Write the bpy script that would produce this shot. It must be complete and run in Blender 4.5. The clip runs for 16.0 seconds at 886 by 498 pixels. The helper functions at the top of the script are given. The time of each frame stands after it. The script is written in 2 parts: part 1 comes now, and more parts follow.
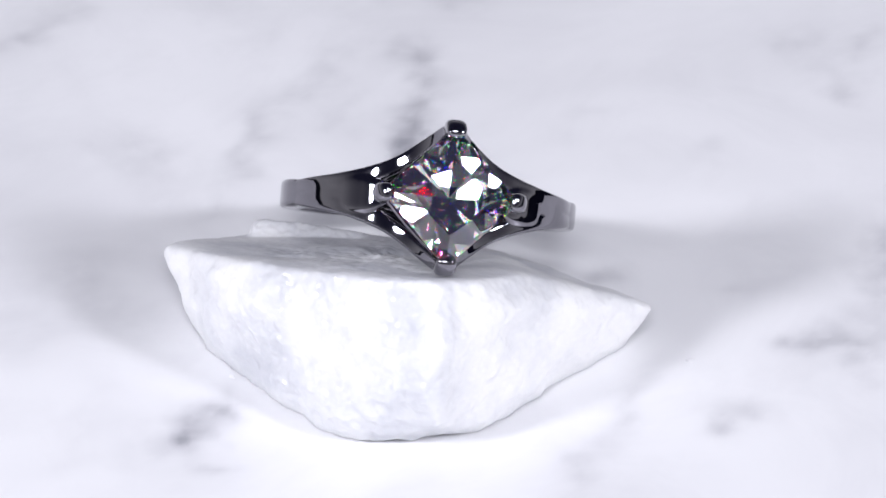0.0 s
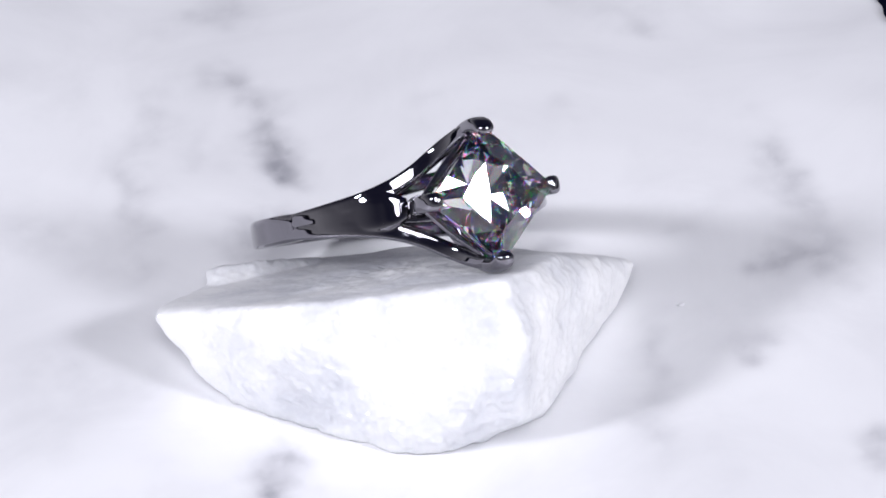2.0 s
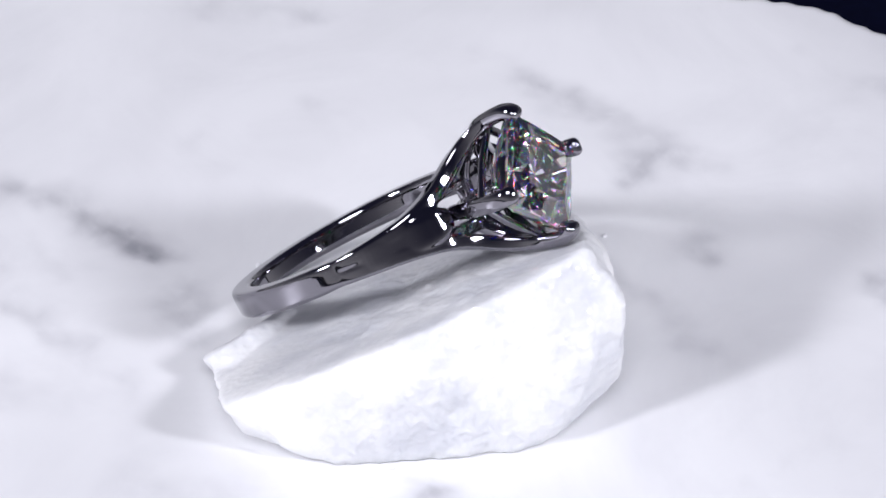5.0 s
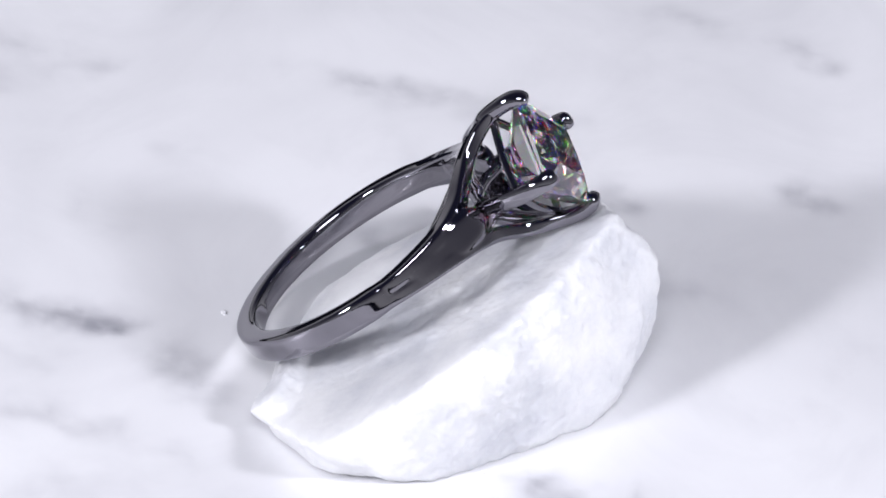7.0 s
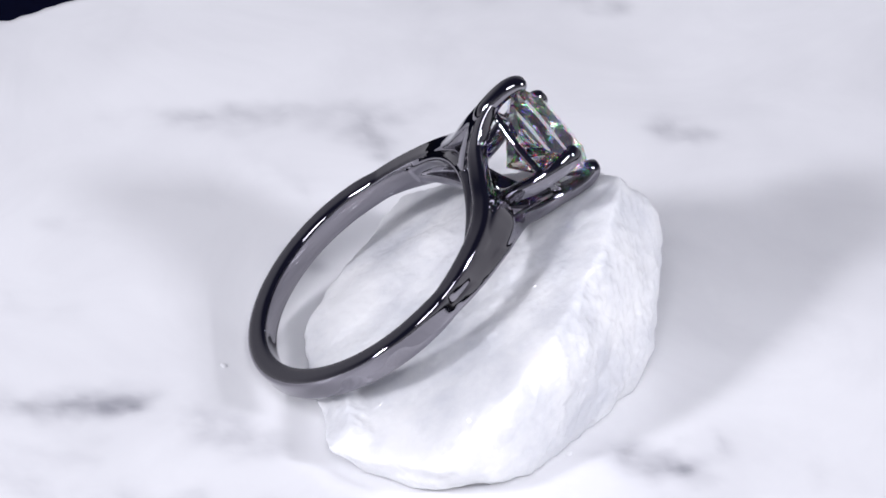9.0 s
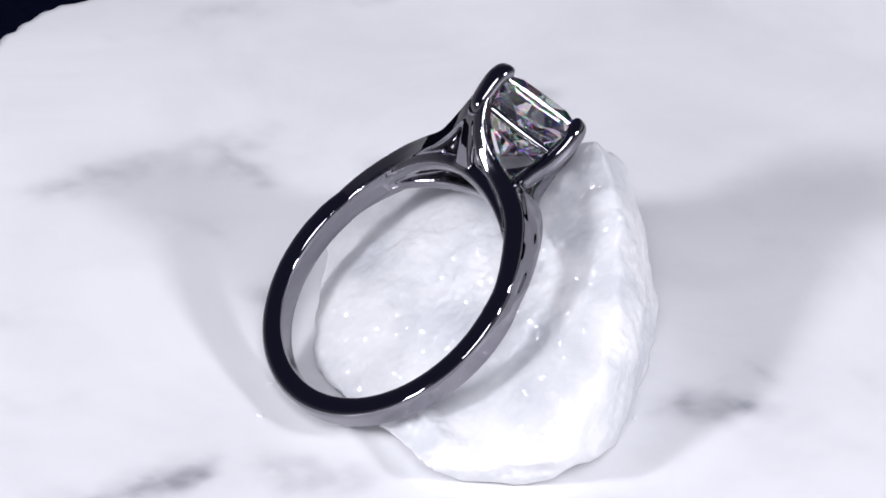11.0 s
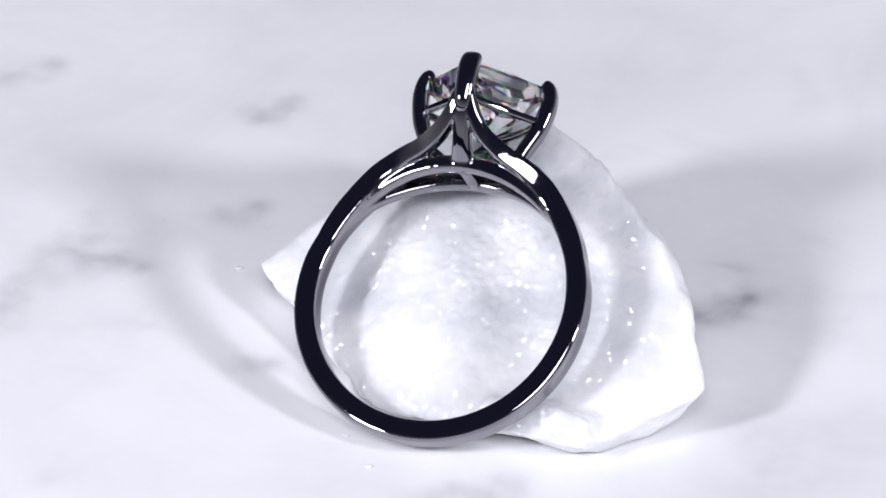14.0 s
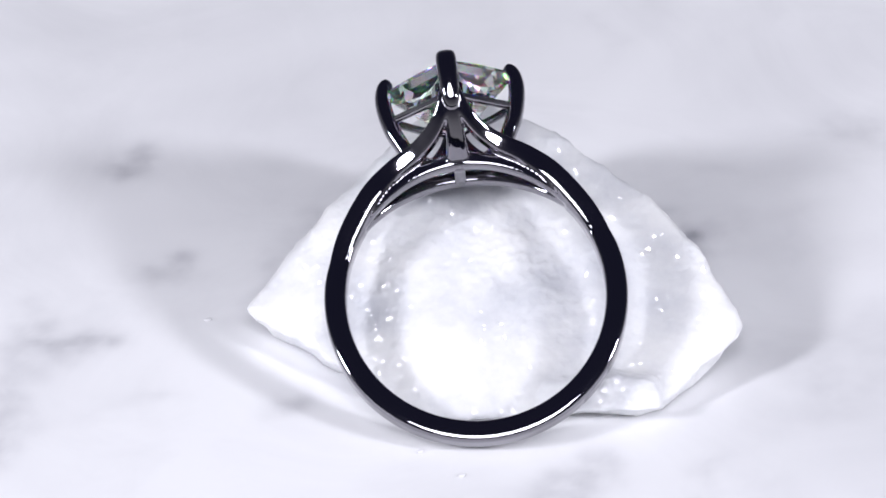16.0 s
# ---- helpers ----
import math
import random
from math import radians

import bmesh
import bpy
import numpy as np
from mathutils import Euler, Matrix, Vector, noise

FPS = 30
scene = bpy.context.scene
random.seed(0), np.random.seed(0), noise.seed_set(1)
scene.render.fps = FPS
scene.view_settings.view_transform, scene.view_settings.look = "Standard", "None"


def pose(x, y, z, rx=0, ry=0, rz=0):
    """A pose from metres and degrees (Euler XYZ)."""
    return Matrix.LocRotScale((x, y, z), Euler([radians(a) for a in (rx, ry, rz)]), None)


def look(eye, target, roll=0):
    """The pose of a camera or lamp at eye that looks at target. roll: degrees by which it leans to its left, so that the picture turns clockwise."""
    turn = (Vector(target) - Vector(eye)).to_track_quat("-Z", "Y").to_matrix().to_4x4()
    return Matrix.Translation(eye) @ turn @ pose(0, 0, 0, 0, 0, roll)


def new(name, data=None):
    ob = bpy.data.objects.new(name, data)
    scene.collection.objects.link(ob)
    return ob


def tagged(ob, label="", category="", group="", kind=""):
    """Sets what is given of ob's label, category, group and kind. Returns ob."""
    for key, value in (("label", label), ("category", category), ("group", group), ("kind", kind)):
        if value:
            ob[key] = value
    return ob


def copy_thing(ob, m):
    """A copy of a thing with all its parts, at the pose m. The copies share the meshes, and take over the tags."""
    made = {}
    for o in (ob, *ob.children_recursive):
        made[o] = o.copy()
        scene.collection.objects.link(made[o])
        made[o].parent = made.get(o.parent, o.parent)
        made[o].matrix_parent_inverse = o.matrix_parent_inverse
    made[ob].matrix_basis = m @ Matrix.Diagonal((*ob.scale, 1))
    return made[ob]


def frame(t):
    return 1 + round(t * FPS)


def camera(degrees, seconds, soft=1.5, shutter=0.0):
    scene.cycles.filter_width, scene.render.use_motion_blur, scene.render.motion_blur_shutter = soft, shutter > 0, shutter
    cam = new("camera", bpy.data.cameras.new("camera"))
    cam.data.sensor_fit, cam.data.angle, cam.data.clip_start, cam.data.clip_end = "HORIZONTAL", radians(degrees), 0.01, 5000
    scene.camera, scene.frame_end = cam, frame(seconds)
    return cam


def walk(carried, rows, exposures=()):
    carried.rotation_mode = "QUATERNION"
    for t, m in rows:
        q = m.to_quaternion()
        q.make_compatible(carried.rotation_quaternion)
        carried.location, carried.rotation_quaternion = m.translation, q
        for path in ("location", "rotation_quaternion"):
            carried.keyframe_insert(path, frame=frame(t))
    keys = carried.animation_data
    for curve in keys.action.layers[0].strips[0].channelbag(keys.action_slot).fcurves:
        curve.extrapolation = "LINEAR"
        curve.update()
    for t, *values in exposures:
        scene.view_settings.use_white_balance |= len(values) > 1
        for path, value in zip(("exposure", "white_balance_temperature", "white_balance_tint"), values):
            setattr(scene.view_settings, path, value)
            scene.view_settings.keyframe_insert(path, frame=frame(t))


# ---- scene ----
cam = camera(10.0, 16.0, soft=1.7)
CAMERA_POSE = pose(0.0, -0.27107, 0.19354, 55.474, -0.7075, 0.584)
walk(cam, [(0.0, CAMERA_POSE), (16.0, CAMERA_POSE)])

# ---- light: lamps beside and before the turntable, plus an added horizon glow ----
world = bpy.data.worlds.new("horizon_glow")
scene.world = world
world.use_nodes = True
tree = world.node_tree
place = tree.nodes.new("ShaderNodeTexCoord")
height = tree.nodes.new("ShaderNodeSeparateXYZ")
shade = tree.nodes.new("ShaderNodeValToRGB")  # added glow to brighten the gem, strongest at the horizon, dark overhead
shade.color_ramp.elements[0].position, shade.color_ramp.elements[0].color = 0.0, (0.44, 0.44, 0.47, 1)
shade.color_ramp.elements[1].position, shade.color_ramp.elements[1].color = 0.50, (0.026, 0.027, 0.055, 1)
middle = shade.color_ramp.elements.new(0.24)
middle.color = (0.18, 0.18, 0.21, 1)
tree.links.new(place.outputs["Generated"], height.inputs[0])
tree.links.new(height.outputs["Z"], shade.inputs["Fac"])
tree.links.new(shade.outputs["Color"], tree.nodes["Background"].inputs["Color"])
scene.view_settings.exposure = 0.0
scene.cycles.max_bounces, scene.cycles.transmission_bounces, scene.cycles.glossy_bounces = 24, 24, 12


def lamp(name, eye, target, size, watts, colour):
    light = bpy.data.lights.new(name, "AREA")
    light.shape, light.size, light.energy, light.color = "DISK", size, watts, colour
    ob = new(name, light)
    ob.matrix_world = look(eye, target)
    return ob


lamp("side_lamp", (-0.315, -0.215, 0.235), (0, 0, 0.005), 0.065, 1.40, (0.945, 0.945, 1.035))
lamp("side_lamp", (0.333, -0.198, 0.24), (0, 0, 0.005), 0.065, 1.20, (0.945, 0.945, 1.035))
lamp("front_lamp", (0.0, -0.30, 0.34), (0, 0, 0), 0.19, 1.13, (0.945, 0.945, 1.035))


# ---- materials ----
def material(name):
    mat = bpy.data.materials.new(name)
    mat.use_nodes = True
    return mat, mat.node_tree, mat.node_tree.nodes["Principled BSDF"]


def node(tree, kind, **values):
    made = tree.nodes.new(kind)
    for key, value in values.items():
        made.inputs[key].default_value = value
    return made


def metal_material():
    mat, tree, shader = material("polished_dark_platinum")
    shader.inputs["Base Color"].default_value = (0.258, 0.25, 0.278, 1)
    shader.inputs["Metallic"].default_value = 1.0
    coords = tree.nodes.new("ShaderNodeTexCoord")
    smudge = node(tree, "ShaderNodeTexNoise", Scale=700.0, Detail=4.0)
    tree.links.new(coords.outputs["Object"], smudge.inputs["Vector"])
    spread = node(tree, "ShaderNodeMapRange", **{"To Min": 0.03, "To Max": 0.07})
    tree.links.new(smudge.outputs["Fac"], spread.inputs["Value"])
    tree.links.new(spread.outputs["Result"], shader.inputs["Roughness"])
    bump = node(tree, "ShaderNodeBump", Strength=0.04, Distance=0.0001)
    tree.links.new(smudge.outputs["Fac"], bump.inputs["Height"])
    tree.links.new(bump.outputs["Normal"], shader.inputs["Normal"])
    return mat


def diamond_material():
    """Glass in three colour bands with their own index, so that light splits into colours."""
    mat = bpy.data.materials.new("diamond")
    mat.use_nodes = True
    tree = mat.node_tree
    tree.nodes.remove(tree.nodes["Principled BSDF"])
    bands = []
    for colour, index in (((1, 0, 0, 1), 2.40), ((0, 1, 0, 1), 2.42), ((0, 0, 1, 1), 2.445)):
        bands.append(node(tree, "ShaderNodeBsdfGlass", Color=colour, Roughness=0.0, IOR=index))
    plain = node(tree, "ShaderNodeBsdfGlass", Color=(1, 1, 1, 1), Roughness=0.0, IOR=2.42)
    first, second = tree.nodes.new("ShaderNodeAddShader"), tree.nodes.new("ShaderNodeAddShader")
    both = node(tree, "ShaderNodeMixShader", Fac=0.12)
    tree.links.new(bands[0].outputs[0], first.inputs[0])
    tree.links.new(bands[1].outputs[0], first.inputs[1])
    tree.links.new(first.outputs[0], second.inputs[0])
    tree.links.new(bands[2].outputs[0], second.inputs[1])
    tree.links.new(plain.outputs[0], both.inputs[1])
    tree.links.new(second.outputs[0], both.inputs[2])
    tree.links.new(both.outputs[0], tree.nodes["Material Output"].inputs["Surface"])
    return mat


def stone_material():
    mat, tree, shader = material("white_quartzite")
    coords = tree.nodes.new("ShaderNodeTexCoord")
    cloud = node(tree, "ShaderNodeTexNoise", Scale=110.0, Detail=6.0, Roughness=0.6)
    ramp = tree.nodes.new("ShaderNodeValToRGB")
    ramp.color_ramp.elements[0].position, ramp.color_ramp.elements[0].color = 0.36, (0.56, 0.57, 0.60, 1)
    ramp.color_ramp.elements[1].position, ramp.color_ramp.elements[1].color = 0.60, (0.775, 0.775, 0.775, 1)
    grain = node(tree, "ShaderNodeTexNoise", Scale=1500.0, Detail=5.0)
    cells = node(tree, "ShaderNodeTexVoronoi", Scale=1800.0)
    mix = node(tree, "ShaderNodeMath")
    mix.operation = "MULTIPLY_ADD"
    mix.inputs[1].default_value = 0.6
    bump = node(tree, "ShaderNodeBump", Strength=0.26, Distance=0.0002)
    for tex in (cloud, grain, cells):
        tree.links.new(coords.outputs["Object"], tex.inputs["Vector"])
    tree.links.new(cloud.outputs["Fac"], ramp.inputs["Fac"])
    tree.links.new(ramp.outputs["Color"], shader.inputs["Base Color"])
    tree.links.new(cells.outputs["Distance"], mix.inputs[0])
    tree.links.new(grain.outputs["Fac"], mix.inputs[2])
    tree.links.new(mix.outputs[0], bump.inputs["Height"])
    tree.links.new(bump.outputs["Normal"], shader.inputs["Normal"])
    shader.inputs["Roughness"].default_value = 0.55
    crystal = node(tree, "ShaderNodeTexVoronoi", Scale=4800.0)
    tree.links.new(coords.outputs["Object"], crystal.inputs["Vector"])
    pick = tree.nodes.new("ShaderNodeSeparateColor")
    tree.links.new(crystal.outputs["Color"], pick.inputs["Color"])
    clear = node(tree, "ShaderNodeMapRange", **{"From Min": 0.66, "From Max": 0.68, "To Min": 0.0, "To Max": 0.10})
    tree.links.new(pick.outputs["Red"], clear.inputs["Value"])
    glint = node(tree, "ShaderNodeBsdfGlossy", Roughness=0.12)
    tree.links.new(clear.outputs["Result"], glint.inputs["Color"])
    lit = tree.nodes.new("ShaderNodeAddShader")
    tree.links.new(shader.outputs[0], lit.inputs[0])
    tree.links.new(glint.outputs[0], lit.inputs[1])
    tree.links.new(lit.outputs[0], tree.nodes["Material Output"].inputs["Surface"])
    tilt, lean, turned = (tree.nodes.new("ShaderNodeVectorMath") for _ in range(3))  # each crystal's face leans its own way
    tilt.operation, lean.operation, turned.operation = "SUBTRACT", "MULTIPLY_ADD", "NORMALIZE"
    tilt.inputs[1].default_value, lean.inputs[1].default_value = (0.5, 0.5, 0.5), (0.9, 0.9, 0.9)
    surface = tree.nodes.new("ShaderNodeNewGeometry")
    tree.links.new(crystal.outputs["Color"], tilt.inputs[0])
    tree.links.new(tilt.outputs[0], lean.inputs[0])
    tree.links.new(surface.outputs["Normal"], lean.inputs[2])
    tree.links.new(lean.outputs[0], turned.inputs[0])
    tree.links.new(turned.outputs[0], glint.inputs["Normal"])
    shader.inputs["Subsurface Weight"].default_value = 0.75
    shader.inputs["Subsurface Radius"].default_value = (1.0, 1.0, 1.0)
    shader.inputs["Subsurface Scale"].default_value = 0.0026
    return mat


def marble_material():
    mat, tree, shader = material("white_veined_marble")
    vein = tree.nodes.new("ShaderNodeAttribute")
    vein.attribute_name = "vein"
    coords = tree.nodes.new("ShaderNodeTexCoord")
    fine = node(tree, "ShaderNodeTexNoise", Scale=60.0, Detail=5.0, Roughness=0.6, Distortion=1.2)
    tree.links.new(coords.outputs["Object"], fine.inputs["Vector"])
    soft = node(tree, "ShaderNodeMapRange", **{"From Min": 0.42, "From Max": 0.75, "To Min": 0.0, "To Max": 0.12})
    tree.links.new(fine.outputs["Fac"], soft.inputs["Value"])
    cloud = node(tree, "ShaderNodeTexNoise", Scale=28.0, Detail=3.0, Roughness=0.5, Distortion=0.8)
    tree.links.new(coords.outputs["Object"], cloud.inputs["Vector"])
    wide = node(tree, "ShaderNodeMapRange", **{"From Min": 0.38, "From Max": 0.68, "To Min": 0.0, "To Max": 0.20})
    tree.links.new(cloud.outputs["Fac"], wide.inputs["Value"])
    first, total = node(tree, "ShaderNodeMath"), node(tree, "ShaderNodeMath")
    total.use_clamp = True
    tree.links.new(vein.outputs["Fac"], first.inputs[0])
    tree.links.new(soft.outputs["Result"], first.inputs[1])
    tree.links.new(first.outputs[0], total.inputs[0])
    tree.links.new(wide.outputs["Result"], total.inputs[1])
    ramp = tree.nodes.new("ShaderNodeValToRGB")
    ramp.color_ramp.elements[0].position, ramp.color_ramp.elements[0].color = 0.0, (0.84, 0.84, 0.85, 1)
    ramp.color_ramp.elements[1].position, ramp.color_ramp.elements[1].color = 1.0, (0.30, 0.30, 0.33, 1)
    tree.links.new(total.outputs[0], ramp.inputs["Fac"])
    speck = node(tree, "ShaderNodeTexVoronoi", Scale=75.0)
    tree.links.new(coords.outputs["Object"], speck.inputs["Vector"])
    dot = node(tree, "ShaderNodeMapRange", **{"From Min": 0.006, "From Max": 0.014, "To Min": 0.45, "To Max": 1.0})
    tree.links.new(speck.outputs["Distance"], dot.inputs["Value"])
    dusty = node(tree, "ShaderNodeMix")
    dusty.data_type, dusty.blend_type = "RGBA", "MULTIPLY"
    dusty.inputs[0].default_value = 1.0
    tree.links.new(ramp.outputs["Color"], dusty.inputs[6])
    tree.links.new(dot.outputs["Result"], dusty.inputs[7])
    tree.links.new(dusty.outputs[2], shader.inputs["Base Color"])
    shader.inputs["Roughness"].default_value = 0.35
    return mat


def table_material():
    mat, tree, shader = material("dark_navy_cloth")
    coords = tree.nodes.new("ShaderNodeTexCoord")
    weave = node(tree, "ShaderNodeTexNoise", Scale=900.0, Detail=3.0)
    tree.links.new(coords.outputs["Object"], weave.inputs["Vector"])
    ramp = tree.nodes.new("ShaderNodeValToRGB")
    ramp.color_ramp.elements[0].color, ramp.color_ramp.elements[1].color = (0.0008, 0.001, 0.006, 1), (0.002, 0.003, 0.016, 1)
    tree.links.new(weave.outputs["Fac"], ramp.inputs["Fac"])
    tree.links.new(ramp.outputs["Color"], shader.inputs["Base Color"])
    shader.inputs["Roughness"].default_value = 0.9
    shader.inputs["Specular IOR Level"].default_value = 0.05
    return mat


METAL, DIAMOND, STONE, MARBLE, CLOTH = metal_material(), diamond_material(), stone_material(), marble_material(), table_material()


def part(name, bm, mat, parent=None, label="", smooth=True):
    mesh = bpy.data.meshes.new(name)
    bmesh.ops.recalc_face_normals(bm, faces=bm.faces)
    for face in bm.faces:
        face.smooth = smooth
    bm.to_mesh(mesh)
    bm.free()
    mesh.materials.append(mat)
    ob = new(name, mesh)
    ob.parent = parent
    if label:
        tagged(ob, label)
    return ob


# ---- turntable ----
TURN = 11.398  # degrees a second


def turning(ob, rest):
    """Carries a thing round the turntable's axis with the slab."""
    walk(ob, [(0.5 * i, pose(0, 0, 0, 0, 0, TURN * 0.5 * i) @ rest) for i in range(33)])


# ---- dark table under the slab ----
SLAB_THICK = 0.012
bm = bmesh.new()
bmesh.ops.create_grid(bm, x_segments=40, y_segments=40, size=0.8)
for v in bm.verts:
    v.co.z = 0.0004 * noise.noise(v.co * 9)
table = part("table", bm, CLOTH)
table.location = (0, 0, -SLAB_THICK - 0.0006)
tagged(table, "dark navy cloth-covered table top under the marble slab", "table", kind="structure")

# ---- marble slab ----
VEINS = []


def vein(x0, y0, x1, y1, wide, deep):
    """A soft grey streak in the marble, in millimetres on the slab."""
    VEINS.append((x0, y0, x1, y1, wide, deep))


vein(-32.4, 35.1, -27.9, 39.5, 1.51, 0.17)
vein(-14.0, 20.3, -13.1, 26.8, 1.08, 0.12)
vein(-13.1, 26.8, -8.1, 34.3, 1.08, 0.10)
vein(-3.3, 35.2, -3.1, 24.2, 1.51, 0.15)
vein(-4.5, 35.2, -2.1, 34.9, 1.20, 0.12)
vein(24.2, 37.2, 26.1, 38.4, 1.20, 0.15)
vein(27.0, 30.9, 27.7, 30.8, 1.20, 0.17)
vein(9.3, 27.1, 10.5, 27.1, 0.96, 0.12)
vein(6.7, 24.5, 7.5, 24.5, 1.08, 0.11)
vein(17.3, 23.2, 19.3, 23.3, 1.08, 0.15)
vein(21.8, 0.5, 26.3, 0.6, 0.60, 0.20)
vein(27.5, -0.6, 27.6, -2.5, 1.51, 0.15)
vein(18.1, -8.7, 18.8, -8.7, 1.57, 0.20)
vein(13.1, -4.8, 10.8, -12.2, 0.84, 0.12)
vein(-22.9, 3.4, -21.3, 2.6, 2.17, 0.20)
vein(-16.3, -11.1, -14.6, -9.0, 1.81, 0.14)
vein(-29.0, 2.3, -24.3, 5.7, 1.51, 0.07)
vein(0.5, 43.4, 1.4, 42.9, 1.51, 0.15)
vein(-2.2, 36.4, -2.5, 21.6, 1.08, 0.17)
vein(18.2, 23.2, 18.8, 22.6, 0.84, 0.12)
vein(29.3, 12.5, 29.9, 12.0, 0.84, 0.12)
vein(29.7, 9.1, 27.8, 2.0, 1.08, 0.10)
vein(13.8, -2.6, 8.3, -14.4, 0.96, 0.17)
vein(-15.3, -7.5, -13.8, -9.0, 1.81, 0.15)
vein(-16.1, 14.5, -16.8, 13.4, 1.20, 0.10)
vein(28.8, 38.1, 28.6, 35.6, 1.08, 0.15)
vein(27.5, 33.6, 28.7, 29.4, 0.78, 0.17)
vein(30.0, 18.1, 29.4, 13.5, 0.96, 0.12)
vein(30.1, 13.6, 27.5, 8.2, 0.96, 0.12)
vein(-2.4, 28.3, -2.7, 21.7, 0.72, 0.20)
vein(-6.3, 17.0, -8.3, 14.3, 1.81, 0.17)
vein(42.2, -6.8, 41.5, -10.6, 1.08, 0.17)
vein(40.4, -16.5, 38.9, -20.4, 1.08, 0.17)
vein(-14.4, 25.5, -14.9, 19.0, 0.60, 0.12)
vein(-16.2, 14.0, -16.4, 13.7, 0.30, 0.20)
vein(30.1, 12.8, 27.6, -4.1, 0.90, 0.16)
vein(21.8, -19.0, 21.3, -21.5, 0.96, 0.20)
vein(-15.1, -9.1, -16.8, -11.3, 0.84, 0.15)
vein(-15.4, -15.2, -15.7, -15.5, 0.72, 0.15)
vein(-2.5, 25.6, -2.8, 21.6, 0.66, 0.17)
vein(-7.3, 18.3, -7.9, 15.5, 2.11, 0.09)
vein(25.0, 1.7, 25.1, 0.0, 1.20, 0.12)
vein(39.1, -18.2, 38.7, -20.3, 0.84, 0.12)
vein(43.3, -8.9, 41.5, -11.7, 1.08, 0.20)
vein(44.1, -1.9, 43.6, -2.6, 0.84, 0.12)
vein(25.9, 1.1, 22.0, 0.2, 1.08, 0.15)
vein(-13.9, -6.7, -16.7, -11.1, 1.32, 0.25)
vein(-6.2, 16.8, -8.0, 14.1, 1.08, 0.12)
vein(-1.9, 23.8, -2.7, 22.2, 1.32, 0.12)
vein(-14.4, -14.8, -14.9, -15.4, 0.72, 0.12)
vein(39.9, -17.2, 38.2, -20.8, 0.84, 0.15)
vein(22.5, -19.7, 20.9, -21.7, 0.78, 0.20)
vein(19.5, -8.3, 18.0, -9.6, 1.08, 0.20)
vein(-13.9, -8.5, -18.9, -13.0, 1.32, 0.25)
vein(11.3, 7.9, 10.5, 7.4, 0.96, 0.17)
vein(21.5, -21.0, 20.8, -21.3, 1.32, 0.20)
vein(19.0, -8.6, 18.1, -9.3, 1.51, 0.20)
vein(11.0, 7.2, 10.0, 7.2, 1.08, 0.17)
vein(27.2, 0.5, 22.4, 0.1, 0.60, 0.17)
vein(21.2, 6.4, 18.6, 5.5, 0.96, 0.10)
vein(-28.3, -24.6, -29.6, -25.3, 1.69, 0.20)
vein(-23.5, -14.8, -22.4, -6.1, 1.51, 0.10)
vein(-7.3, 15.0, -9.4, 14.7, 1.81, 0.10)
vein(-18.5, -20.8, -20.8, -20.3, 0.84, 0.10)
vein(-11.7, -39.8, -13.2, -36.7, 1.08, 0.10)
vein(-32.4, 34.8, -30.1, 36.6, 1.20, 0.16)
vein(-30.1, 36.6, -27.7, 39.5, 1.20, 0.16)
vein(-14.0, 19.6, -13.6, 24.6, 1.30, 0.14)
vein(-13.6, 24.6, -11.2, 29.4, 1.30, 0.14)
vein(-11.2, 29.4, -7.7, 34.0, 1.30, 0.14)
vein(-24.2, 21.4, -21.1, 21.9, 2.40, 0.14)
vein(-21.1, 21.9, -19.3, 17.4, 2.40, 0.14)
vein(-4.5, 35.6, -2.3, 32.3, 1.20, 0.10)
vein(-2.3, 32.3, -3.0, 24.9, 1.20, 0.10)
vein(-29.1, 4.2, -25.6, 7.0, 1.50, 0.12)
vein(23.9, 38.3, 26.1, 34.6, 2.00, 0.10)
vein(26.1, 34.6, 30.8, 38.5, 2.00, 0.10)
vein(-9.0, 41.3, -2.8, 43.0, 2.00, 0.12)
vein(-2.8, 43.0, 1.0, 42.8, 2.00, 0.12)
vein(-3.8, 34.5, -2.0, 32.3, 1.50, 0.13)
vein(-2.0, 32.3, -1.9, 26.0, 1.50, 0.13)
vein(-1.9, 26.0, -2.6, 21.7, 1.50, 0.13)
vein(-9.0, 25.7, -6.5, 24.7, 1.20, 0.08)
vein(-6.5, 24.7, -3.6, 28.2, 1.20, 0.08)
vein(-17.5, 12.2, -13.8, 19.4, 1.50, 0.08)
vein(-13.8, 19.4, -8.0, 32.2, 1.50, 0.08)
vein(-1.5, 43.2, 1.2, 43.2, 1.30, 0.15)
vein(-3.5, 36.1, -0.6, 32.3, 1.00, 0.12)
vein(-0.6, 32.3, -2.1, 22.1, 1.00, 0.12)
vein(22.4, 1.3, 25.7, 1.1, 0.80, 0.10)
vein(25.7, 1.1, 27.2, -2.3, 0.80, 0.10)
vein(29.6, 12.3, 28.2, 4.5, 0.80, 0.08)
vein(13.4, -5.0, 8.3, -14.4, 1.00, 0.10)
vein(17.9, -7.5, 18.3, -9.8, 1.00, 0.10)
vein(-2.8, 28.5, -2.7, 21.7, 0.70, 0.10)
vein(-13.8, 26.0, -14.9, 22.0, 0.70, 0.10)
vein(-14.9, 22.0, -16.1, 15.8, 0.70, 0.10)
vein(30.2, 13.6, 27.8, 6.7, 1.20, 0.10)
vein(42.9, -7.9, 40.4, -13.2, 1.20, 0.10)
vein(-5.1, 17.6, -8.4, 15.0, 2.00, 0.16)
vein(29.2, 38.2, 28.7, 29.8, 1.00, 0.10)
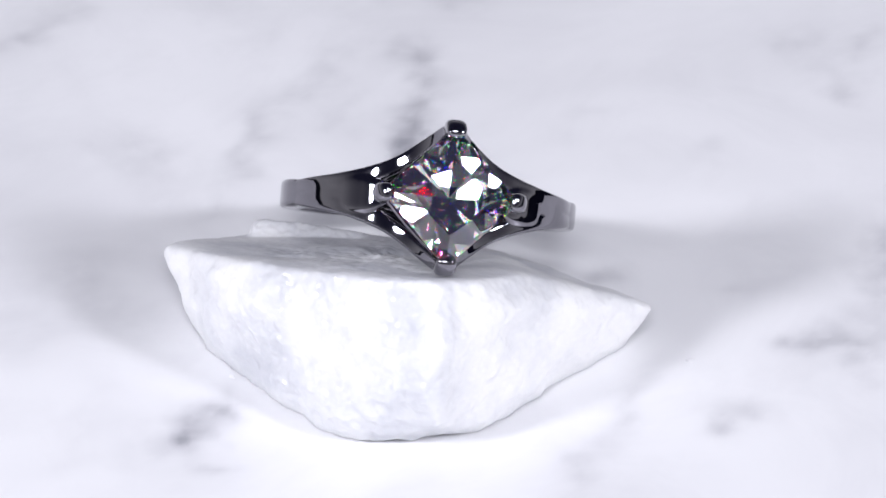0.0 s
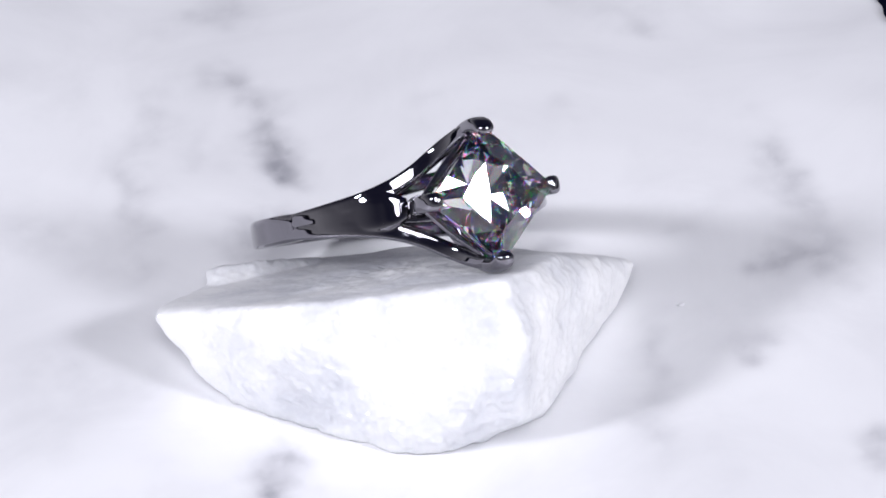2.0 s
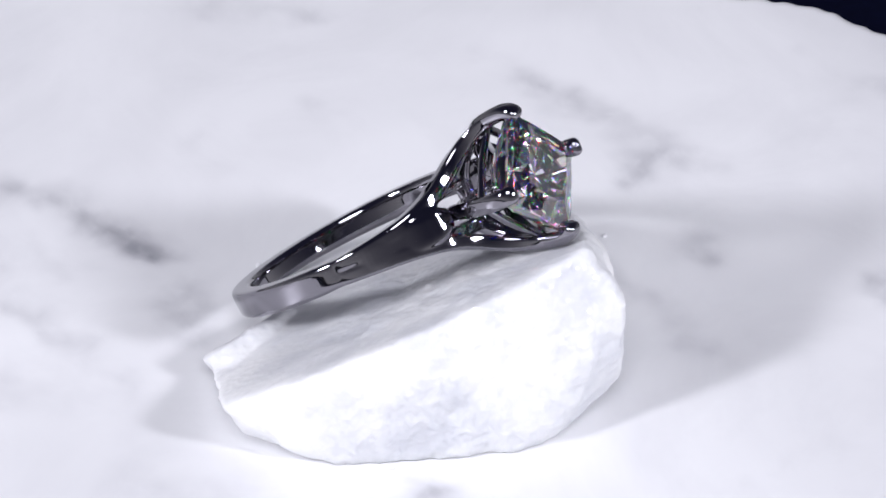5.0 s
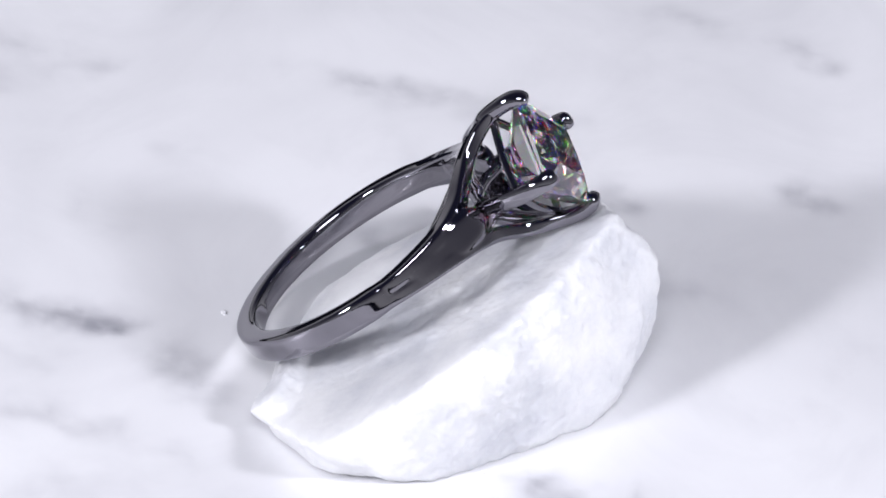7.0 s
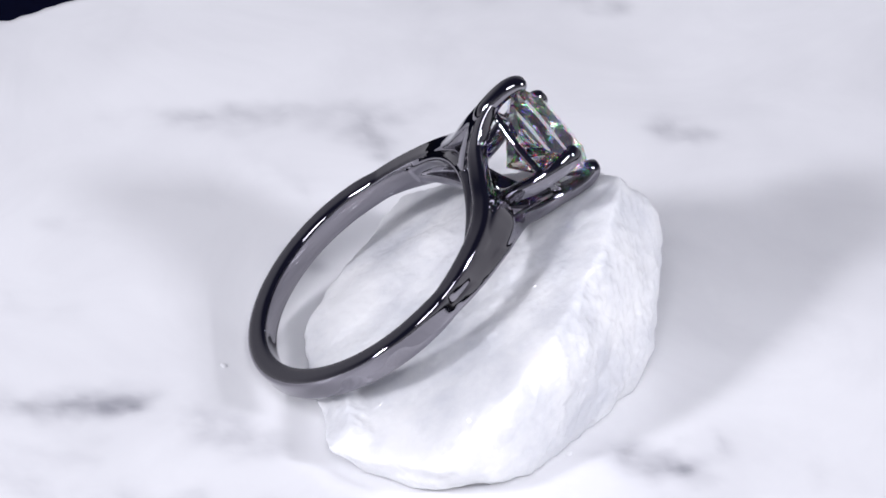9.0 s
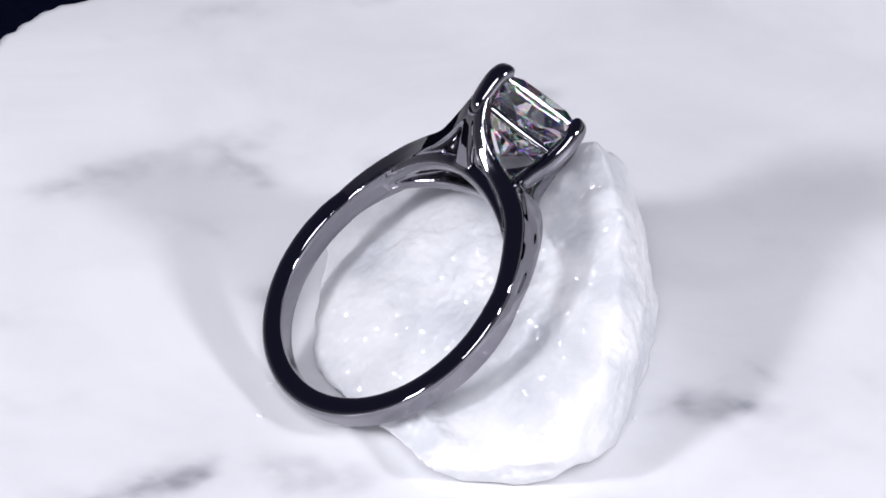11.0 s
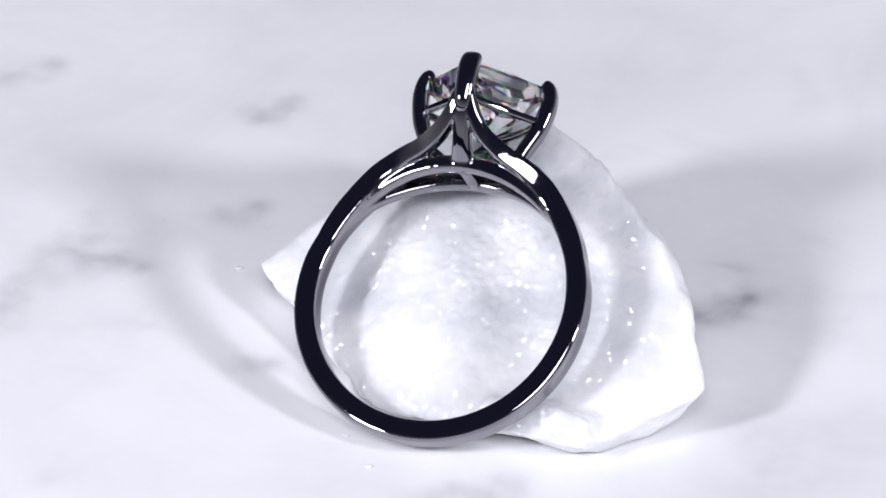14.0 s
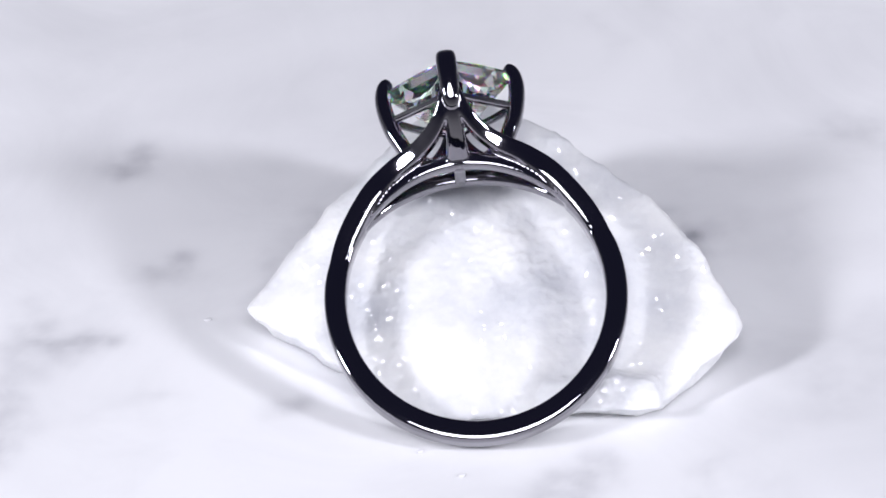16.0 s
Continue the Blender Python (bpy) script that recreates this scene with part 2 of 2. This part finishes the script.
vein(8.6, -13.2, 7.6, -17.9, 1.00, 0.08)
vein(30.0, 12.4, 26.9, 3.7, 1.00, 0.11)
vein(26.9, 3.7, 27.3, -3.6, 1.00, 0.11)
vein(-6.2, 30.5, -9.8, 24.6, 0.70, 0.10)
vein(-5.6, 17.7, -9.8, 15.1, 1.20, 0.10)
vein(-14.5, -7.4, -16.6, -10.6, 1.00, 0.10)
vein(41.2, -17.9, 38.5, -21.1, 1.20, 0.10)
vein(22.2, -19.7, 19.1, -24.2, 0.90, 0.08)
vein(30.1, 9.4, 27.4, 1.0, 0.90, 0.10)
vein(24.5, -0.4, 22.0, 0.2, 1.20, 0.10)
vein(22.7, -20.1, 20.2, -22.3, 1.00, 0.10)
vein(28.8, -1.0, 22.4, 0.1, 1.00, 0.10)
vein(11.3, 8.1, 9.8, 6.8, 1.20, 0.12)
vein(-14.3, -8.4, -17.0, -10.9, 1.20, 0.12)
vein(-17.0, -10.9, -15.9, -15.4, 1.20, 0.12)
vein(27.6, -0.9, 22.4, 0.4, 0.90, 0.10)
vein(21.7, -20.3, 20.6, -20.3, 1.40, 0.12)
vein(11.0, 7.2, 9.1, 7.8, 1.00, 0.14)
vein(27.2, 9.7, 19.0, 5.5, 1.20, 0.08)
vein(-23.4, 3.0, -28.8, -2.1, 1.50, 0.10)
vein(-28.0, -25.4, -29.4, -23.9, 2.00, 0.14)
vein(-17.7, -10.1, -22.8, -10.7, 2.00, 0.10)
vein(-19.9, 10.4, -24.9, 6.8, 1.50, 0.10)



def slab_edge(y):
    """Where the uneven broken edge of the slab runs, in metres."""
    return 0.0497 - 0.20 * y + 1.7 * y * y + 0.0007 * math.sin(y * 420 + 0.9) + 0.0004 * noise.noise((y * 900, 7.7, 0))


def marble_slab():
    near = np.linspace(-0.052, 0.052, 261)
    ys = [*np.linspace(-0.11, -0.0545, 24), *near, *np.linspace(0.0545, 0.11, 24)]
    across = [*np.linspace(0, 0.42, 34), *np.linspace(0.4215, 1, 260)]
    west, n = -0.13, len(across) - 1
    rows = len(ys) - 1
    ends = [slab_edge(max(-0.07, min(0.07, y))) for y in ys]
    verts, faces = [], []
    for j, y in enumerate(ys):
        for i, part_way in enumerate(across):
            x = west + (ends[j] - west) * part_way
            rim = max(0, 3 - min(i, n - i, j, rows - j)) / 3
            verts.append((x, y, -0.0007 * rim ** 2))
    for j in range(rows):
        for i in range(n):
            a = j * (n + 1) + i
            faces.append((a, a + 1, a + n + 2, a + n + 1))
    top = len(verts)
    loop = [*range(n)] + [j * (n + 1) + n for j in range(rows)] + [rows * (n + 1) + n - i for i in range(n)] + [(rows - j) * (n + 1) for j in range(rows)]
    for k in loop:
        x, y, _ = verts[k]
        chip = 0.0006 * noise.noise((x * 500, y * 500, 1.0))
        verts.append((x + chip, y + chip, -0.006))
    for k in loop:
        verts.append((*verts[k][:2], -SLAB_THICK))
    m = len(loop)
    for k in range(m):
        a, b = loop[k], loop[(k + 1) % m]
        faces.append((b, a, top + k, top + (k + 1) % m))
        faces.append((top + (k + 1) % m, top + k, top + m + k, top + m + (k + 1) % m))
    faces.append(tuple(range(top + 2 * m - 1, top + m - 1, -1)))
    mesh = bpy.data.meshes.new("marble_slab")
    mesh.from_pydata(verts, [], faces)
    co = np.array(verts)[:, :2] * 1000
    warp = np.array([noise.noise_vector((x * 0.22, y * 0.22, 0.3)) for x, y in co])[:, :2] * 1.6
    warp += np.array([noise.noise_vector((x * 0.8, y * 0.8, 5.3)) for x, y in co])[:, :2] * 0.45
    patch = np.array([noise.fractal((x * 0.45, y * 0.45, 9.0), 0.8, 2.0, 3) for x, y in co])
    co = co + warp
    tone = np.zeros(len(co))
    for x0, y0, x1, y1, wide, deep in VEINS:
        a, d = np.array((x0, y0)), np.array((x1 - x0, y1 - y0))
        s = np.clip(((co - a) @ d) / max(d @ d, 1e-6), 0, 1)
        away = np.linalg.norm(co - a - s[:, None] * d, axis=1)
        tone = tone + 0.62 * deep * np.exp(-((away / wide) ** 2) * 0.9) * np.clip(0.8 + 0.6 * patch, 0.2, 1.4)
    layer = mesh.attributes.new("vein", "FLOAT", "POINT")
    layer.data.foreach_set("value", np.clip(tone, 0, 1).astype(np.float32))
    mesh.materials.append(MARBLE)
    mesh.polygons.foreach_set("use_smooth", [True] * len(mesh.polygons))
    mesh.update()
    ob = new("marble_slab", mesh)
    return tagged(ob, "white marble slab with soft grey veins, on a dark cloth", "slab")


# ---- broken white stone ----
STONE_CENTRE = Vector((-4.0, -1.5, 3.8))
CHIPS = [(0.274, 0.499, 0.822, 6.13), (-0.599, -0.77, 0.22, 13.83), (0.696, -0.718, 0.001, 9.52), (-0.358, 0.519, 0.776, 12.0),
         (0.121, 0.648, 0.752, 6.74), (-0.897, -0.442, 0.029, 15.37), (-0.568, -0.44, 0.696, 15.23), (-0.711, 0.509, -0.486, 13.91),
         (0.541, 0.572, -0.616, 6.0), (0.497, -0.606, 0.622, 13.65), (-0.261, -0.96, -0.099, 13.12), (-0.73, -0.67, -0.134, 13.04),
         (0.031, 0.532, 0.846, 7.68), (-0.046, 0.63, -0.775, 5.83), (-0.391, -0.649, 0.653, 15.35), (0.696, -0.234, 0.679, 11.29),
         (-0.692, -0.348, 0.633, 15.69), (0.191, -0.672, -0.715, 7.25), (0.601, -0.56, -0.57, 7.18), (-0.502, -0.812, 0.297, 14.18),
         (0.079, 0.608, 0.79, 6.95), (-0.689, 0.025, -0.725, 11.15), (0, 0, -1, 0)]
BED = (0.006, 0.458, 0.889, 5.72)  # the split face that stops at a rim along the back


def fracture_mesh(planes, centre, detail, sharp=38):
    """A lump of stone: fracture planes round a core, their edges slightly worn, the faces rough."""
    bm = bmesh.new()
    bmesh.ops.create_icosphere(bm, subdivisions=detail, radius=1.0)
    normals = np.array([c[:3] for c in planes])
    reach = np.array([c[3] for c in planes]) - normals @ np.array(centre)
    bm.verts.ensure_lookup_table()
    ways = np.array([v.co for v in bm.verts])
    radius = (np.clip(ways @ normals.T / reach, 0, None) ** sharp).sum(1) ** (-1 / sharp)
    places = np.array(centre) + ways * radius[:, None]
    for v, place, way in zip(bm.verts, places, ways):
        p = Vector(place)
        rough = 0.40 * noise.fractal(p * 0.30, 0.85, 2.1, 5) + 0.10 * noise.noise(p * 2.6) + 0.03 * noise.noise(p * 6.0)
        rough -= 0.06 * abs(noise.noise(Vector((p.x * 0.9, p.y * 0.9, p.z * 3.5))))
        p += Vector(way) * rough
        if p.z < 0.03:
            p.z = 0.0
        v.co = p * 0.001
    return bm


def broken_stone():
    bm = fracture_mesh(CHIPS + [BED], STONE_CENTRE, 7)
    rim = fracture_mesh(CHIPS + [(0.05, -0.25, 0.967, 0.1), (0.85, -0.1, 0.52, -4.6), (-0.9, 0.2, 0.39, 14.8)], Vector((-9.8, 8.6, 1.1)), 6, 14)
    lump = bpy.data.meshes.new("rim")
    rim.to_mesh(lump)
    rim.free()
    bm.from_mesh(lump)  # a raised broken rim along the low edge
    bpy.data.meshes.remove(lump)
    stone = fused(part("white_stone", bm, STONE), 0.00012, 2)
    return tagged(stone, "rough broken chunk of white crystalline stone on a marble slab", "stone")


# ---- diamond ring ----
RING_POSE = Matrix(((-0.9927, 0.1027, 0.0639, -0.00151), (-0.0449, -0.8035, 0.5936, 0.00534), (0.1123, 0.5863, 0.8022, 0.00685), (0, 0, 0, 1)))
MM = 0.001


def spline(points, steps):
    """A smooth curve through points (tuples of any length)."""
    pts = np.array(points, float)
    pts = np.vstack([2 * pts[0] - pts[1], pts, 2 * pts[-1] - pts[-2]])
    out = []
    for i in range(1, len(pts) - 2):
        a, b, c, d = pts[i - 1:i + 3]
        for k in range(steps):
            t = k / steps
            out.append(0.5 * (2 * b + (c - a) * t + (2 * a - 5 * b + 4 * c - d) * t * t + (3 * b - a - 3 * c + d) * t ** 3))
    out.append(pts[-2])
    return out


def sweep(bm, rows, side, power=2.6, around=20):
    """A bar along rows of x, y, z, half thickness, half width (mm); side gives the width's direction at a row."""
    rings = []
    for i, row in enumerate(rows):
        p = Vector(row[:3])
        ahead = (Vector(rows[min(i + 1, len(rows) - 1)][:3]) - Vector(rows[max(i - 1, 0)][:3])).normalized()
        w = Vector(side(p, ahead))
        w = (w - w.dot(ahead) * ahead).normalized()
        u = ahead.cross(w)
        ring = []
        for k in range(around):
            a = 2 * math.pi * (k + 0.5) / around
            c, s = math.cos(a), math.sin(a)
            c, s = math.copysign(abs(c) ** (2 / power), c), math.copysign(abs(s) ** (2 / power), s)
            ring.append(bm.verts.new((p + u * row[3] * c + w * row[4] * s) * MM))
        rings.append(ring)
    for a, b in zip(rings, rings[1:]):
        for k in range(around):
            bm.faces.new((a[k], a[(k + 1) % around], b[(k + 1) % around], b[k]))
    bm.faces.new(rings[0][::-1])
    bm.faces.new(rings[-1])
    return rings


def rounded_end(rows, length):
    """Shrinks the last rows of a bar to a rounded tip."""
    total = len(rows)
    for i in range(max(0, total - length), total):
        f = math.sqrt(max(0.0, 1 - ((i - (total - length)) / length) ** 2 * 0.96))
        rows[i][3] *= f
        rows[i][4] *= f
    return rows


def band_bar(bm):
    rows = []
    for i in range(161):
        a = math.radians(50 + 260 * i / 160)
        side = abs(math.sin(a)) if math.cos(a) < 0 else 1.0
        near = max(0.0, math.cos(a) - 0.22)
        rows.append([9.02 * math.sin(a), 9.02 * math.cos(a), 0, 0.73 - 0.36 * near, 0.80 + 0.14 * side ** 2 - 0.30 * near])
    sweep(bm, rows, lambda p, d: (0, 0, 1), power=6.0, around=28)


def shoulder_bar(bm, sx, sz):
    """One arm of the fork, a flat bar that sweeps from the band up to a long prong like a tulip's petal."""
    rows = spline([(sx * 8.95, 0.9, sz * 0.30, 0.34, 0.28), (sx * 8.6, 2.75, sz * 0.40, 0.60, 0.42), (sx * 7.65, 5.05, sz * 0.52, 0.70, 0.52), (sx * 5.95, 7.5, sz * 0.85, 0.70, 0.55),
                   (sx * 4.3, 8.8, sz * 1.38, 0.66, 0.55), (sx * 2.75, 9.55, sz * 2.15, 0.60, 0.52), (sx * 1.6, 10.35, sz * 2.98, 0.54, 0.50),
                   (sx * 0.82, 11.4, sz * 3.66, 0.46, 0.48), (sx * 0.38, 12.6, sz * 4.15, 0.38, 0.42), (sx * 0.2, 13.7, sz * 4.32, 0.30, 0.34)], 8)
    sweep(bm, rows, lambda p, d: (0, 0, 1), power=7.0, around=32)


def web_bar(bm, sx):
    """The widening end of the band out of which the fork's arms grow."""
    rows = spline([(sx * 8.8, 2.0, 0, 0.38, 0.55), (sx * 7.65, 5.1, 0, 0.67, 0.97), (sx * 5.85, 7.6, 0, 0.71, 1.2), (sx * 4.75, 8.65, 0, 0.70, 1.2),
                   (sx * 4.1, 9.2, 0, 0.60, 1.0), (sx * 3.5, 9.65, 0, 0.35, 0.6)], 10)
    sweep(bm, rows, lambda p, d: (0, 0, 1), power=7.0, around=40)


def long_prong_mesh(sz):
    """A claw over the corner of the gem that points along the finger."""
    bm = bmesh.new()
    rows = spline([(0, 11.4, sz * 3.75, 0.30, 0.36), (0, 12.0, sz * 4.08, 0.48, 0.55), (0, 12.7, sz * 4.3, 0.52, 0.62),
                   (0, 14.2, sz * 4.45, 0.52, 0.68), (0, 15.05, sz * 4.25, 0.48, 0.66), (0, 15.4, sz * 3.75, 0.40, 0.58)], 10)
    sweep(bm, rounded_end([list(r) for r in rows], 7), lambda p, d: (1, 0, 0), power=2.8)
    return bm


def side_prong_mesh(sx):
    """A claw that rises out of the shoulder's fork."""
    bm = bmesh.new()
    rows = spline([(sx * 2.9, 9.5, 0, 0.48, 0.50), (sx * 3.4, 10.8, 0, 0.52, 0.54), (sx * 3.95, 12.0, 0, 0.55, 0.58), (sx * 4.3, 13.4, 0, 0.55, 0.60),
                   (sx * 4.35, 14.4, 0, 0.52, 0.60), (sx * 4.15, 15.1, 0, 0.48, 0.60), (sx * 3.7, 15.4, 0, 0.40, 0.54)], 10)
    sweep(bm, rounded_end([list(r) for r in rows], 7), lambda p, d: (0, 0, 1), power=2.8)
    return bm


def bridge_bar(bm, sz):
    rows = []
    for i in range(41):
        a = math.radians(-56 + 112 * i / 40)
        spread = max(0.0, math.cos(a * 90 / 50))
        rows.append([8.85 * math.sin(a), 8.85 * math.cos(a), sz * (0.3 + 1.3 * spread), 0.32 + 0.18 * spread, 0.42 + 0.10 * spread])
    sweep(bm, rows, lambda p, d: (0, 0, 1), power=4.5)


def post_bar(bm, sz):
    """The pillar that carries a long prong on the bridge, between the arms of the fork."""
    rows = spline([(0, 8.75, sz * 1.6, 0.42, 0.80), (0, 9.6, sz * 2.4, 0.44, 0.66), (0, 10.5, sz * 3.1, 0.46, 0.58), (0, 11.5, sz * 3.75, 0.46, 0.56), (0, 12.6, sz * 4.2, 0.42, 0.52)], 8)
    sweep(bm, rows, lambda p, d: (1, 0, 0), power=4.0, around=24)


def shank_mesh():
    """The cast shank: band, forked shoulders, bridges and posts under the gem, still as separate bars."""
    bm = bmesh.new()
    band_bar(bm)
    for s in (-1, 1):
        web_bar(bm, s)
        bridge_bar(bm, s)
        post_bar(bm, s)
        for sz in (-1, 1):
            shoulder_bar(bm, s, sz)
    return bm


def fused(ob, voxel, rounds):
    """Melts the overlapping pieces of a mesh into one skin and rounds its joints."""
    melt = ob.modifiers.new("melt", "REMESH")
    melt.mode, melt.voxel_size, melt.use_smooth_shade = "VOXEL", voxel, True
    soften = ob.modifiers.new("soften", "SMOOTH")
    soften.factor, soften.iterations = 0.5, rounds
    return ob


def crossbar_mesh():
    bm = bmesh.new()
    sweep(bm, [[0, 8.75 - 0.02 * i * i, -1.6 + 0.8 * (i + 2), 0.36, 0.42] for i in range(-2, 3)], lambda p, d: (1, 0, 0), power=4.0, around=16)
    return bm


def strut_mesh(way):
    """One arm of the cross under the gem, from the bridge up to the prongs."""
    bm = bmesh.new()
    x, z = way
    rows = spline([(0, 9.1, 0, 0.34, 0.34), (x * 1.4, 9.3, z * 1.4, 0.34, 0.34), (x * 2.8, 10.1, z * 2.6, 0.36, 0.36)], 8)
    sweep(bm, rows, lambda p, d: (z, 0, x) if abs(x) + abs(z) else (1, 0, 0), power=3.0, around=14)
    return bm


def rail_mesh(sx, sz):
    bm = bmesh.new()
    rows = spline([(sx * 4.05, 12.75, 0, 0.25, 0.25), (sx * 2.1, 12.65, sz * 2.05, 0.25, 0.25), (0, 12.75, sz * 3.85, 0.25, 0.25)], 8)
    sweep(bm, rows, lambda p, d: (0, 1, 0), power=3.0, around=12)
    return bm


def gem_mesh():
    """A square brilliant: the body that its facet planes enclose."""
    half, belt, planes = 2.95, 0.10, [((0, 0, 1), 0.72)]

    def facet(azimuth, steep, point, up):
        a, s = math.radians(azimuth), math.radians(steep)
        normal = Vector((math.cos(a) * math.sin(s), math.sin(a) * math.sin(s), up * math.cos(s)))
        planes.append((normal, normal.dot(point)))

    up = Vector((0, 0, 1))
    for q in (0, 90, 180, 270):
        out = Vector((math.cos(math.radians(q)), math.sin(math.radians(q)), 0))
        facet(q, 90, out * half, 1)
        facet(q, 32.2, out * half + up * belt, 1)
        facet(q, 73.8, out * half - up * belt, -1)
        for lean in (-1, 1):
            facet(q + lean * 5.4, 26.3, out * (half - 0.3) + up * (belt + 0.189), 1)
            x, z, before = half, belt, 73.8
            for deep, steep, swing in ((1.22, 53.8, 3.3), (1.71, 46.0, 3.0), (2.34, 41.5, 27.2)):
                x, z, before = x - (deep - z) / math.tan(math.radians(before)), deep, steep
                facet(q + lean * swing, steep, out * x - up * z, -1)
        facet(q + 45, 35.7, up * -3.93, -1)
    normals, reach = np.array([p[0] for p in planes]), np.array([p[1] for p in planes])
    bm = bmesh.new()
    seen = set()
    turn = Matrix(((0.70711, -0.70711, 0), (0, 0, 1), (0.70711, 0.70711, 0)))
    seat = Matrix.Rotation(radians(2.3), 3, "Z")
    for i in range(len(planes)):
        for j in range(i):
            for k in range(j):
                m = normals[[i, j, k]]
                if abs(np.linalg.det(m)) < 1e-6:
                    continue
                p = np.linalg.solve(m, reach[[i, j, k]])
                key = tuple(np.round(p, 3) + 0.0)
                if (normals @ p <= reach + 1e-6).all() and key not in seen:
                    seen.add(key)
                    bm.verts.new((seat @ turn @ Vector(p) * 1.06 + Vector((0, 14.86, 0))) * MM)
    bmesh.ops.convex_hull(bm, input=bm.verts[:])
    bmesh.ops.dissolve_limit(bm, angle_limit=0.002, verts=bm.verts[:], edges=bm.edges[:])
    return bm


def diamond_ring():
    ring = new("diamond_ring")
    tagged(ring, "polished dark platinum ring with square diamond, propped on a stone", "ring")
    fused(part("band", shank_mesh(), METAL, ring, "polished band whose shoulders fork towards the gem"), 0.00007, 15)
    for s in (-1, 1):
        part("prong", long_prong_mesh(s), METAL, ring)
        part("prong", side_prong_mesh(s), METAL, ring)
        for sz in (-1, 1):
            part("gallery_rail", rail_mesh(s, sz), METAL, ring)
    part("crossbar", crossbar_mesh(), METAL, ring)
    for way in ((1, 0), (-1, 0), (0, 1), (0, -1)):
        part("strut", strut_mesh(way), METAL, ring)
    part("diamond", gem_mesh(), DIAMOND, ring, "clear square-cut diamond with many sharp facets", smooth=False)
    return ring


def stone_crumb():
    """A flat crumb that broke off the stone."""
    bm = bmesh.new()
    bmesh.ops.create_icosphere(bm, subdivisions=3, radius=0.00018)
    for v in bm.verts:
        f = 1 + 0.35 * noise.noise(v.co * 4200)
        v.co = Vector((v.co.x * 1.5 * f, v.co.y * f, max(v.co.z * 0.25 * f, -0.0001) + 0.0001))
    ob = part("stone_crumb", bm, MARBLE)
    return tagged(ob, "tiny flat crumb of white stone on the marble slab", "crumb", group="stone crumbs")


slab, stone, ring = marble_slab(), broken_stone(), diamond_ring()
crumb = stone_crumb()
CRUMBS = [(crumb, pose(0.0158, -0.0022, 0, 0, 0, 20))]
for x, y, turned in ((-0.0140, -0.0049, 130), (-0.0003, 0.0151, 200), (0.0022, 0.0125, 40)):
    CRUMBS.append((copy_thing(crumb, pose(x, y, 0, 0, 0, turned)), pose(x, y, 0, 0, 0, turned)))


def motions():
    turning(slab, Matrix.Identity(4))
    turning(stone, Matrix.Identity(4))
    turning(ring, RING_POSE)
    for ob, rest in CRUMBS:
        turning(ob, rest)


motions()
